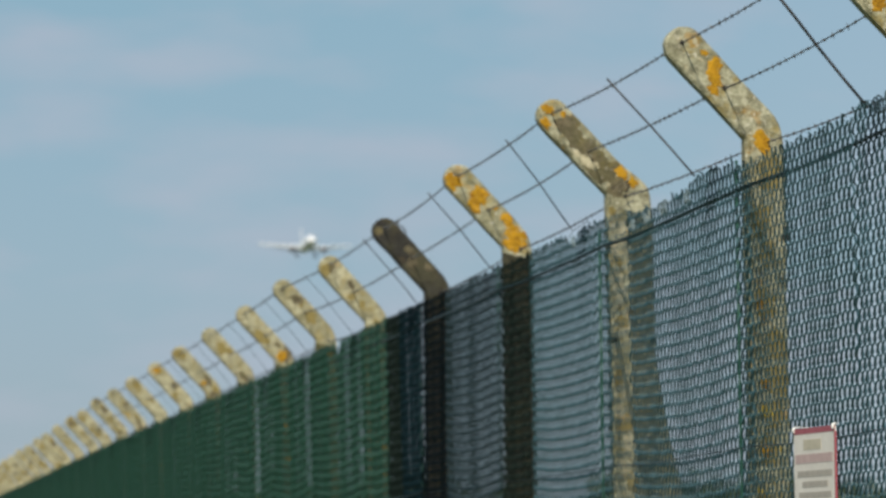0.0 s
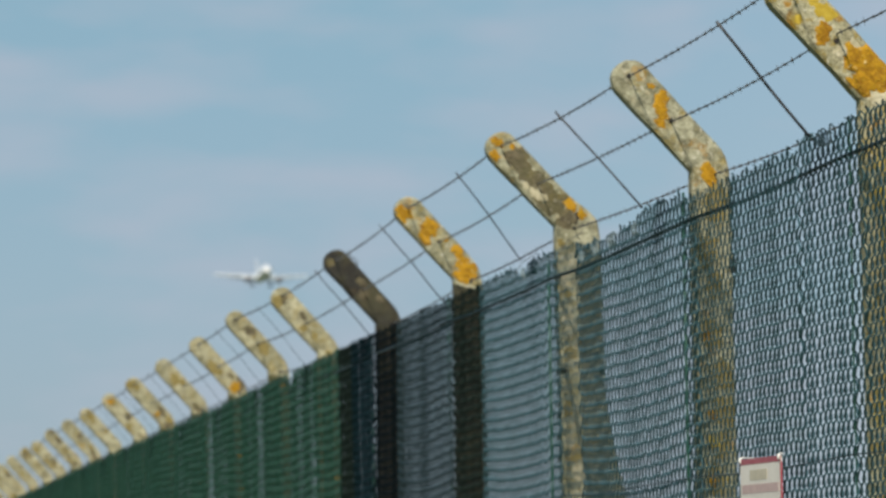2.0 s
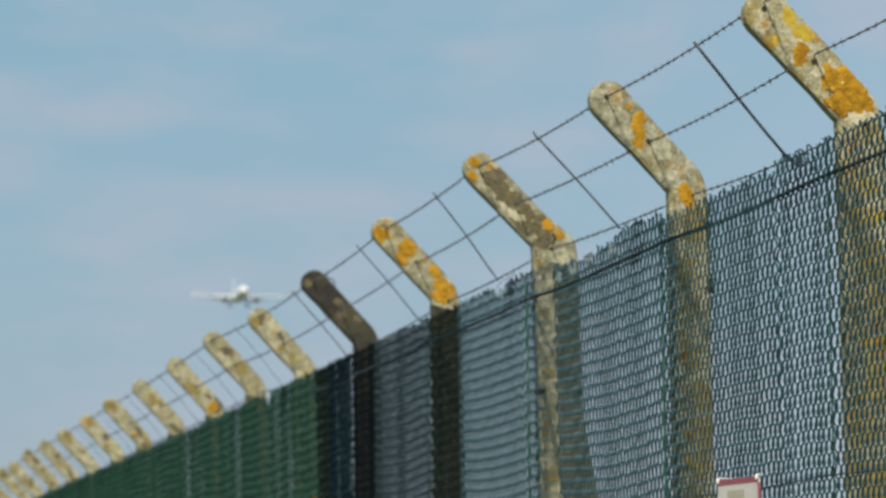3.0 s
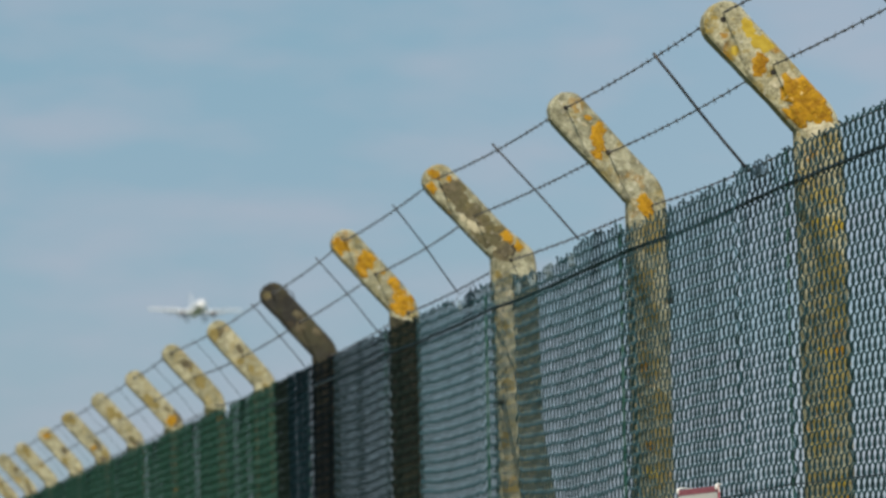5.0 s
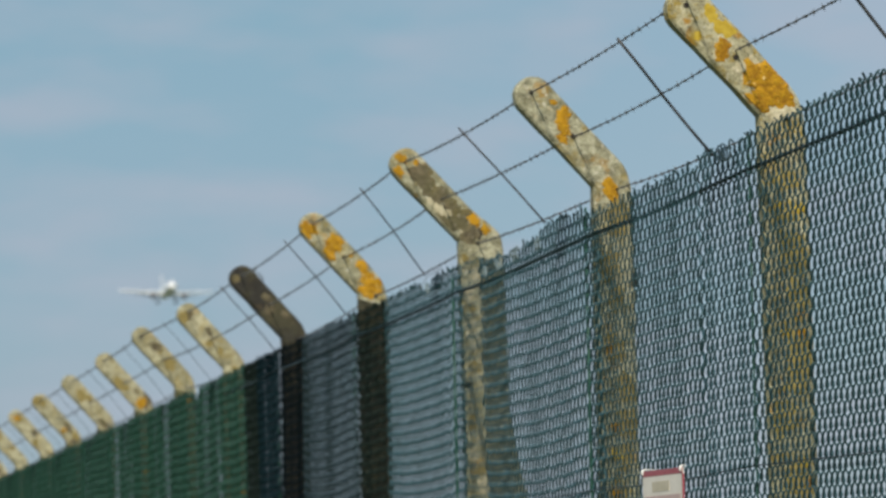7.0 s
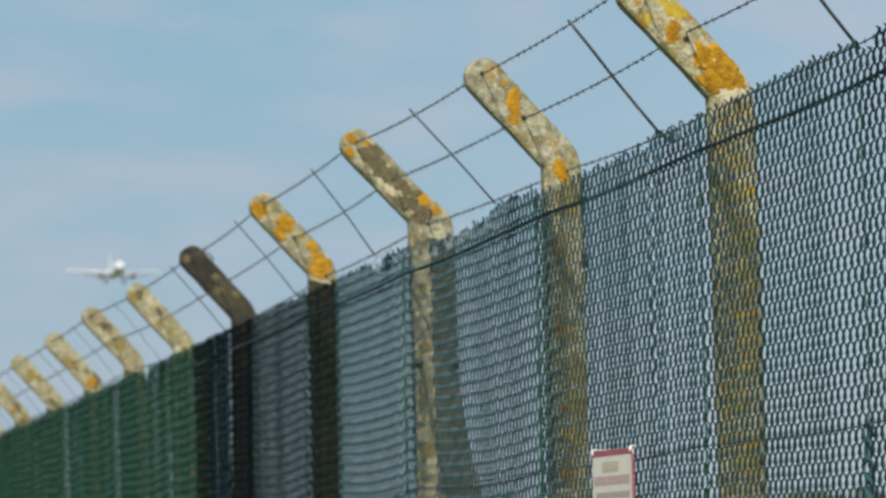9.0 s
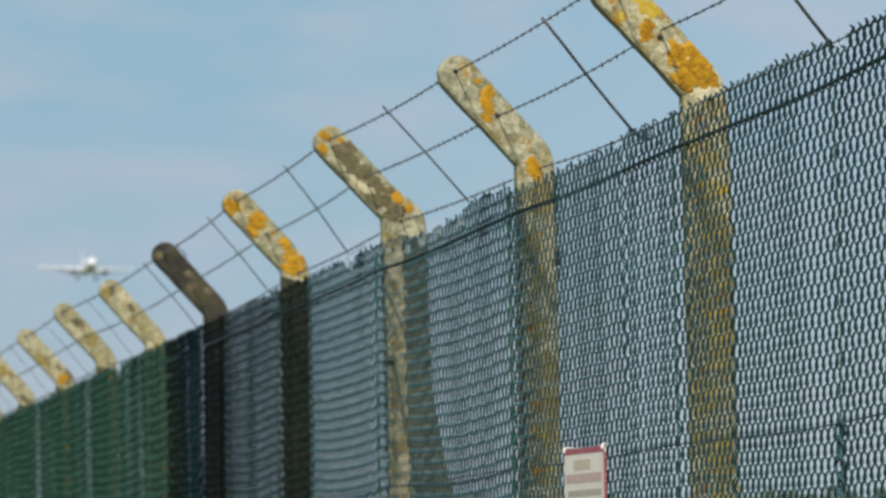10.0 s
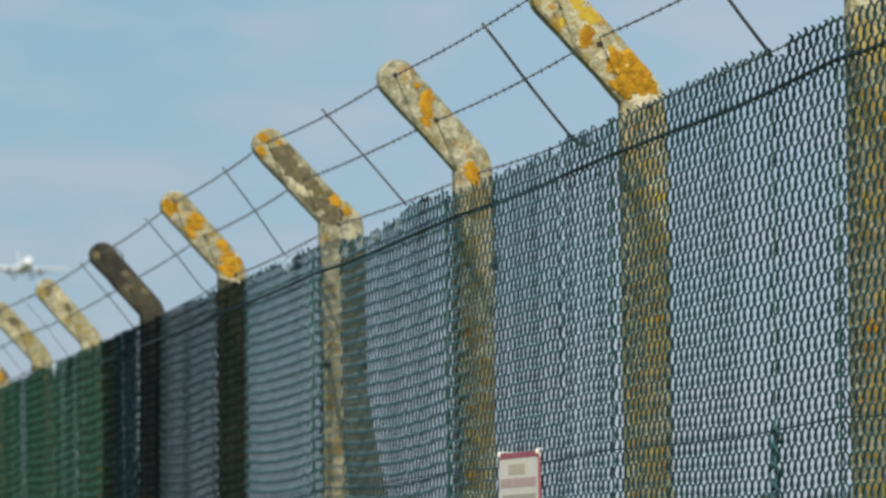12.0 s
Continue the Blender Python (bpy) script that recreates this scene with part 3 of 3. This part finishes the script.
# ---- wires ----
def through_posts(local, sag=0.012):
    """A line through the same hole of all posts, sagging a little between them."""
    pts = []
    r = random.Random(int(local.z * 1000))
    for k in sorted(POST_Y):
        dx, dz, lean = SET[k]
        m = pose(ELBOW_X + dx, POST_Y[k], ELBOW_Z + dz, 0, -lean, 0)
        pts.append(m @ local + Vector((0, 0, 0.02 if k == 0 and local.z > 0 else 0)))
    out = []
    for a, b in zip(pts, pts[1:]):
        s = sag * r.uniform(0.5, 1.4)
        for i in range(12):
            u = i / 12
            p = a.lerp(b, u)
            p.z -= s * 4 * u * (1 - u)
            out.append(p)
    return out + [pts[-1]]


def barbed_wire(local):
    line = through_posts(local)
    dense, twist = [], ([], [])
    for a, b in zip(line, line[1:]):
        n = max(2, int((b - a).length / (0.02 if a.y < 45 else 0.06)))
        dense += [a.lerp(b, i / n) for i in range(n)]
    for p in dense:
        ph = p.y * 2 * math.pi / 0.09
        off = Vector((math.cos(ph), 0, math.sin(ph))) * 0.0015
        twist[0].append(p + off)
        twist[1].append(p - off)
    ob = new("barbed_wire", mesh_from("barbed_wire", *joined([tube(twist[0], 0.0015, 4), tube(twist[1], 0.0015, 4)]), STEEL, True))
    pieces = []
    r = random.Random(int(local.x * 999))
    y_next = POST_Y[-2]
    for a, b in zip(dense, dense[1:]):
        if b.y < y_next or b.y > 60:
            continue
        y_next = b.y + 0.1 + r.uniform(-0.012, 0.012)
        d = (b - a).normalized()
        pieces.append(tube([b - d * 0.006, b, b + d * 0.006], [0.0040, 0.0048, 0.0040], 6))
        for s in (-1, 1):
            ang = r.uniform(0, math.pi)
            v = Vector((math.cos(ang), r.uniform(-0.35, 0.35), math.sin(ang))) * 0.011
            c = b + d * 0.004 * s
            pieces.append(tube([c - v, c, c + v], [0.0005, 0.0012, 0.0005], 3))
    barbs = part("barbing", mesh_from("barbing", *joined(pieces), STEEL), ob)
    tagged(barbs, kind="stuff")
    return tagged(ob, "weathered twisted barbed wire strung through the cranked posts", "barbed wire", "barbed wire strands")


for e in EYES:
    barbed_wire(e)


def line_wire(z, x=MESH_X - 0.002, sag=0.01, rad=0.0028, lace=False):
    pts = []
    ks = sorted(POST_Y)
    for k, k2 in zip(ks, ks[1:]):
        for i in range(10):
            u = i / 10
            pts.append((x + 0.8 * (SET[k][0] * (1 - u) + SET[k2][0] * u), POST_Y[k] * (1 - u) + POST_Y[k2] * u, z - sag * 4 * u * (1 - u) + 0.002 * math.sin(k * 5 + u * 9)))
    ob = new("line_wire", mesh_from("line_wire", *tube(pts, [rad if p[1] < 28 else rad * 0.4 for p in pts], 5), SLATE_WIRE, True))
    if lace:
        coil = []
        for a, b in zip(pts, pts[1:]):
            if a[1] > 23:
                break
            n = int((b[1] - a[1]) / 0.006)
            for i in range(n):
                p = Vector(a).lerp(Vector(b), i / n)
                ph = p.y * 2 * math.pi / 0.07
                coil.append(p + Vector((math.cos(ph), 0, math.sin(ph))) * 0.0055)
        part("lacing", mesh_from("lacing", *tube(coil, 0.0022, 4), SLATE_WIRE, True), ob)
    return tagged(ob, "dark green straining wire laced along the chain link", "wire", "line wires of the fence")


line_wire(2.478, rad=0.0042, lace=True)
line_wire(1.668, rad=0.0022)
line_wire(0.16, rad=0.003)

# droppers that keep the barbed strands apart, one in each bay: y at the top, middle and bottom strand
DROP_AT = {-1: (12.56, 12.60, 12.625), 0: (15.12, 15.205, 15.20), 1: (18.247, 18.256, 18.215), 2: (20.993, 21.12, 21.239)}
for k in range(-2, LAST):
    r = random.Random(k + 90)
    span = POST_Y[k + 1] - POST_Y[k]
    y_mid = POST_Y[k] + span * {3: 0.33, 4: 0.31}.get(k, 0.45 + r.uniform(-0.02, 0.02))
    places = DROP_AT.get(k, (y_mid - 0.08, y_mid - 0.03, y_mid + r.uniform(-0.03, 0.03)))
    line = []
    for e, y in zip(EYES, places):
        p = [pose(ELBOW_X + SET[j][0], POST_Y[j], ELBOW_Z + SET[j][1], 0, -SET[j][2], 0) @ e for j in (k, k + 1)]
        q = p[0].lerp(p[1], (y - POST_Y[k]) / span)
        line.append(Vector((q.x, y, q.z - 0.010)))
    d = (line[0] - line[2]).normalized()
    line[0], line[2] = line[0] + d * 0.024, line[2] - d * 0.012
    wob = Vector((r.uniform(-0.003, 0.003), 0, r.uniform(-0.003, 0.003)))
    thick = 0.0046 if k < 1 else 0.0036 if k < 2 else 0.0030 if k < 5 else 0.0018
    v, f = tube([line[0], line[0].lerp(line[1], 0.5) + wob, line[1], line[1].lerp(line[2], 0.5) - wob, line[2]], thick, 6)
    tagged(new("wire_dropper", mesh_from("wire_dropper", v, f, DROPPER, True)), "thin dark steel rod holding three barbed strands apart", "dropper", "droppers of the fence")

# ---- warning sign on the mesh ----
sign = new("warning_sign", None)
LONG, TALL = 0.475, 0.33
sign.matrix_world = pose(MESH_X - 0.010, 15.14, 1.692, 0, 0, 4)


def sign_piece(name, y0, y1, z0, z1, mat, lift, label="", back=-0.0014):
    return part(name, mesh_from(name, *box(-0.0015 - lift, 0.0015 if lift == 0 else back, y0, y1, z0, z1), mat), sign, label)


sign_piece("board", 0, LONG, -TALL, 0, BOARD, 0.0, "white board")
sign_piece("border", 0.0, LONG, -0.017, 0.0, RED, 0.0008, "faded red top border")
sign_piece("border", -0.002, 0.010, -TALL, -0.018, RED, 0.0006, "faded red edge", 0.002)
sign_piece("heading_bar", 0.16, 0.36, -0.064, -0.034, CREAM_PRINT, 0.0008, "faded cream heading block")
sign_piece("heading_bar", 0.03, 0.455, -0.102, -0.076, PINK_PRINT, 0.0008, "faded pink printed band")
for y0, y1, z0, z1 in ((0.035, 0.435, -0.142, -0.124), (0.09, 0.38, -0.172, -0.155), (0.05, 0.42, -0.204, -0.186)):
    sign_piece("text_bar", y0, y1, z0, z1, PRINT, 0.0008, "faded grey printed bar")
for y, z in ((0.012, -0.004), (LONG - 0.012, -0.004), (0.012, -TALL + 0.006), (LONG - 0.012, -TALL + 0.006)):
    deep = 0.012 + 0.07 * y
    v, f = tube([(deep, y, z + 0.008), (0.002, y, z + 0.010), (-0.004, y, z + 0.006), (-0.005, y, z - 0.002), (-0.003, y, z - 0.008)], [0.0012, 0.002, 0.0045, 0.005, 0.003], 7)
    part("cable_tie", mesh_from("cable_tie", v, f, TIE, True), sign, "white cable tie")
tagged(sign, "faded white warning sign with red border tied to chain link", "sign")

# ---- knotted repair wire on the mesh ----
KNOT_Y = 12.13
pieces = []
for z, half, high in ((1.645, 0.045, 0.020), (1.600, 0.035, 0.022), (1.555, 0.05, 0.022), (1.510, 0.035, 0.020), (1.470, 0.02, 0.02)):
    loop = []
    for i in range(15):
        a = 2 * math.pi * i / 14 + z * 40
        loop.append((MESH_X - 0.010 + 0.004 * math.sin(2 * a), KNOT_Y + half * math.cos(a) * (1 + 0.3 * math.sin(3 * a)), z + high * math.sin(a)))
    pieces.append(tube(loop, 0.0036, 5))
for z, fat in ((1.622, 0.008), (1.578, 0.007), (1.530, 0.010), (1.490, 0.007)):
    pieces.append(tube([(MESH_X - 0.01, KNOT_Y - 0.02, z - 0.006), (MESH_X - 0.012, KNOT_Y, z), (MESH_X - 0.01, KNOT_Y + 0.022, z + 0.005)], [fat * 0.5, fat, fat * 0.5], 7))
pieces.append(tube([(MESH_X - 0.008, KNOT_Y + 0.008 * math.sin(i), 1.68 - i * 0.03) for i in range(10)], 0.004, 5))
knot = new("repair_wire", mesh_from("repair_wire", *joined(pieces), TEAL_WIRE, True))
seam = [(MESH_X - 0.006 + 0.002 * math.sin(i), KNOT_Y + 0.01 * math.sin(i * 0.7), 2.45 - i * 0.04) for i in range(21)]
part("seam_wire", mesh_from("seam_wire", *tube(seam, 0.002, 4), GREEN_WIRE, True), knot)
tagged(knot, "dark green knotted wire mending a seam in chain link", "repair wire")

# tangled end of wire left at the top of the dark post
tip4 = pose(ELBOW_X + SET[4][0], POST_Y[4], ELBOW_Z + SET[4][1], 0, -SET[4][2], 0) @ on_arm(0.02, 0.055)
pts = []
for i in range(46):
    a = i * 0.62
    pts.append(tip4 + ACROSS * (0.012 + 0.014 * math.cos(a)) - ARM * (0.0018 * i - 0.02 + 0.008 * math.sin(a * 1.7)) + Vector((0, 0.03 * math.sin(a), 0)))
tagged(new("wire_offcut", mesh_from("wire_offcut", *tube(pts, 0.0022, 5), STEEL, True)), "tangled dark wire end wound round a post tip", "wire")

# bent wire ends curling out of the torn top of the mesh
RAG_WIRE = plain_material("pale_worn_coated_wire", (0.10, 0.15, 0.16), (0.22, 0.28, 0.30), 30, 0.4)
for y, z, n, mat in ((14.52, 2.555, 7, RAG_WIRE), (17.75, 2.53, 4, RAG_WIRE), (18.25, 2.525, 5, RAG_WIRE), (18.62, 2.52, 5, RAG_WIRE), (18.95, 2.51, 4, RAG_WIRE), (20.15, 2.55, 5, TEAL_WIRE), (20.45, 2.55, 3, RAG_WIRE)):
    r = random.Random(int(y * 100))
    pieces = []
    for i in range(n):
        yy = y + (i - n / 2) * 0.028 + r.uniform(-0.008, 0.008)
        tall_end, lean = r.uniform(0.022, 0.045), r.uniform(-0.03, 0.03)
        pts = [(mesh_x_at(yy) - 0.004 - 0.008 * math.sin(a * 1.1) * r.uniform(0.5, 1.2), yy + lean * a / 3 + 0.010 * math.sin(a), z - 0.03 + tall_end * math.sin(a * 0.75) + 0.004 * a) for a in (0, 0.5, 1, 1.5, 2, 2.5, 3.0, 3.4)]
        pieces.append(tube(pts, 0.0026, 5))
    rag = new("wire_rag", mesh_from("wire_rag", *joined(pieces), mat, True))
    tagged(rag, "bent wire ends curling from the torn top of chain link", "wire ends", "torn wire ends", kind="stuff")

# short ties from the lowest barbed strand to the mesh
for k, u in ((1, 0.9), (2, 0.3)):
    y = POST_Y[k] + u * (POST_Y[k + 1] - POST_Y[k])
    v, f = tube([(ELBOW_X - 0.055, y, 2.635), (MESH_X + 0.03, y + 0.02, 2.60), (MESH_X, y + 0.01, 2.55)], 0.0018, 4)
    tagged(new("tie_wire", mesh_from("tie_wire", v, f, STEEL)), "short bent tie wire between barbed strand and chain link", "tie wire", "tie wires of the fence")


# ---- airliner on approach ----
def loft(sections, sides=20):
    """Rings of (y, x half, z half, z centre) along the fuselage."""
    verts, faces = [], []
    for y, rx, rz, zc in sections:
        for j in range(sides):
            a = 2 * math.pi * j / sides
            verts.append((rx * math.cos(a), y, zc + rz * math.sin(a)))
    for i in range(len(sections) - 1):
        for j in range(sides):
            a, b = i * sides + j, i * sides + (j + 1) % sides
            faces.append((a, b, b + sides, a + sides))
    faces.append(tuple(range(sides - 1, -1, -1)))
    faces.append(tuple(range(len(verts) - sides, len(verts))))
    return verts, faces


def wing(root, tip, root_chord, tip_chord, thick, upright=False):
    """A tapered aerofoil from root to tip (leading edges), chord towards +y."""
    shape = [(0, 0), (0.1, 0.5), (0.35, 0.6), (0.7, 0.35), (1, 0.02), (0.7, -0.25), (0.35, -0.4), (0.1, -0.35)]
    verts = []
    for p, c, t in ((root, root_chord, thick), (tip, tip_chord, thick * 0.45)):
        for u, h in shape:
            verts.append((p[0] + (h * t if upright else 0), p[1] + u * c, p[2] + (0 if upright else h * t)))
    n = len(shape)
    faces = [(i, (i + 1) % n, n + (i + 1) % n, n + i) for i in range(n)]
    return verts, faces + [tuple(range(n - 1, -1, -1)), tuple(range(n, 2 * n))]


def airliner():
    """Nose towards -y; about 34 m across the wings."""
    ob = new("airliner", None)
    body = [(-18.5, 0.15, 0.15, -0.5), (-18.0, 0.8, 0.7, -0.4), (-16.8, 1.4, 1.35, -0.15), (-14.5, 1.9, 1.95, 0), (-12, 1.98, 2.05, 0), (8, 1.98, 2.05, 0),
            (13, 1.5, 1.6, 0.5), (17, 0.8, 0.9, 1.1), (19, 0.3, 0.35, 1.4)]
    part("fuselage", mesh_from("fuselage", *loft(body), AIR_WHITE, True), ob)
    part("windscreen", mesh_from("windscreen", *box(-1.0, 1.0, -17.2, -16.2, 0.55, 1.05, 0.1), AIR_DARK), ob, "dark cockpit windscreen")
    for s in (-1, 1):
        part("wing", mesh_from("wing", *wing((1.2 * s, -3.5, -1.3), (17 * s, 4.5, 0.5), 7.0, 1.6, 1.0), AIR_WHITE), ob)
        part("flap", mesh_from("flap", *wing((2.2 * s, 3.2, -1.7), (11 * s, 4.6, -0.6), 2.0, 1.2, 0.3), AIR_GREY), ob, "grey lowered flap")
        part("tailplane", mesh_from("tailplane", *wing((0.6 * s, 13.5, 1.2), (6.2 * s, 17, 1.8), 3.6, 1.3, 0.4), AIR_WHITE), ob)
        eng = [(-5.6, 0.75, 0.75, 0), (-5.8, 1.05, 1.05, 0), (-5.0, 1.2, 1.2, 0), (-3.0, 1.15, 1.15, 0), (-1.0, 0.7, 0.7, 0)]
        e = part("engine", mesh_from("engine", *loft(eng, 16), AIR_GREY, True), ob, "dark grey engine")
        e.location = (5.7 * s, 0, -2.15)
        part("intake", mesh_from("intake", *tube([(0, -5.83, 0), (0, -5.5, 0)], 0.82, 16), AIR_DARK), e, "dark engine intake")
        part("pylon", mesh_from("pylon", *box(5.55 * s, 5.85 * s, -4, 0, -1.6, -0.8), AIR_WHITE), ob)
        g = joined([tube([(3.3 * s, 1.5, -1.4), (3.3 * s, 1.5, -3.7)], 0.16, 8), tube([(2.7 * s, 1.5, -3.7), (3.9 * s, 1.5, -3.7)], 0.55, 12)])
        part("main_gear", mesh_from("main_gear", *g, AIR_DARK), ob, "dark lowered wheels")
    g = joined([tube([(0, -13.5, -1.6), (0, -13.5, -3.6)], 0.12, 8), tube([(-0.35, -13.5, -3.7), (0.35, -13.5, -3.7)], 0.38, 12)])
    part("nose_gear", mesh_from("nose_gear", *g, AIR_DARK), ob, "dark lowered nose wheel")
    part("fin", mesh_from("fin", *wing((0, 11.5, 1.4), (0, 17.2, 8.0), 6.0, 2.2, 0.5, True), AIR_WHITE), ob)
    return tagged(ob, "white twin-engined airliner descending with its wheels down", "airliner")


plane = airliner()
AZ, EL, FAR = radians(5.17), radians(3.45), 1950.0
plane.matrix_world = pose(FAR * math.sin(AZ) * math.cos(EL), FAR * math.cos(AZ) * math.cos(EL), 1.3 + FAR * math.sin(EL), -3, 1.5, -5.2 + 7)


# ---- foliage ----
def leaf_clumps(blobs, count, size, seed):
    """Many small bent leaves scattered through ellipsoids (centre, radii)."""
    r = np.random.RandomState(seed)
    verts, faces = [], []
    weights = np.array([b[1][0] * b[1][1] * b[1][2] for b in blobs]) ** 0.7
    weights = weights / weights.sum()
    for _ in range(count):
        c, rad = blobs[r.choice(len(blobs), p=weights)]
        d = r.normal(size=3)
        d = d / np.linalg.norm(d) * r.uniform(0.45, 1.05)
        p = np.array(c) + d * np.array(rad)
        a, b = r.normal(size=3), r.normal(size=3)
        a, b = a / np.linalg.norm(a) * size * r.uniform(0.6, 1.3), b / np.linalg.norm(b) * size * r.uniform(0.4, 0.9)
        n = len(verts)
        verts += [tuple(p - a), tuple(p + b), tuple(p + a), tuple(p - b)]
        faces += [(n, n + 1, n + 2), (n, n + 2, n + 3)]
    return verts, faces


# low wood beyond the airfield
r = random.Random(11)
blobs = []
for i in range(90):
    az = radians(1.0 + 0.17 * i)
    d = 380 + r.uniform(-25, 25)
    h = r.uniform(7.0, 7.9)
    if 7.4 < math.degrees(az) < 8.3:
        h -= 1.6
    blobs.append(((d * math.sin(az), d * math.cos(az), h * 0.5), (r.uniform(1.2, 2.2), r.uniform(1.2, 2.2), h * 0.5)))
wood = new("distant_wood", mesh_from("distant_wood", *leaf_clumps(blobs, 26000, 0.5, 12), LEAF))
tagged(wood, "low dark green line of trees beyond the airfield", "trees", kind="stuff")
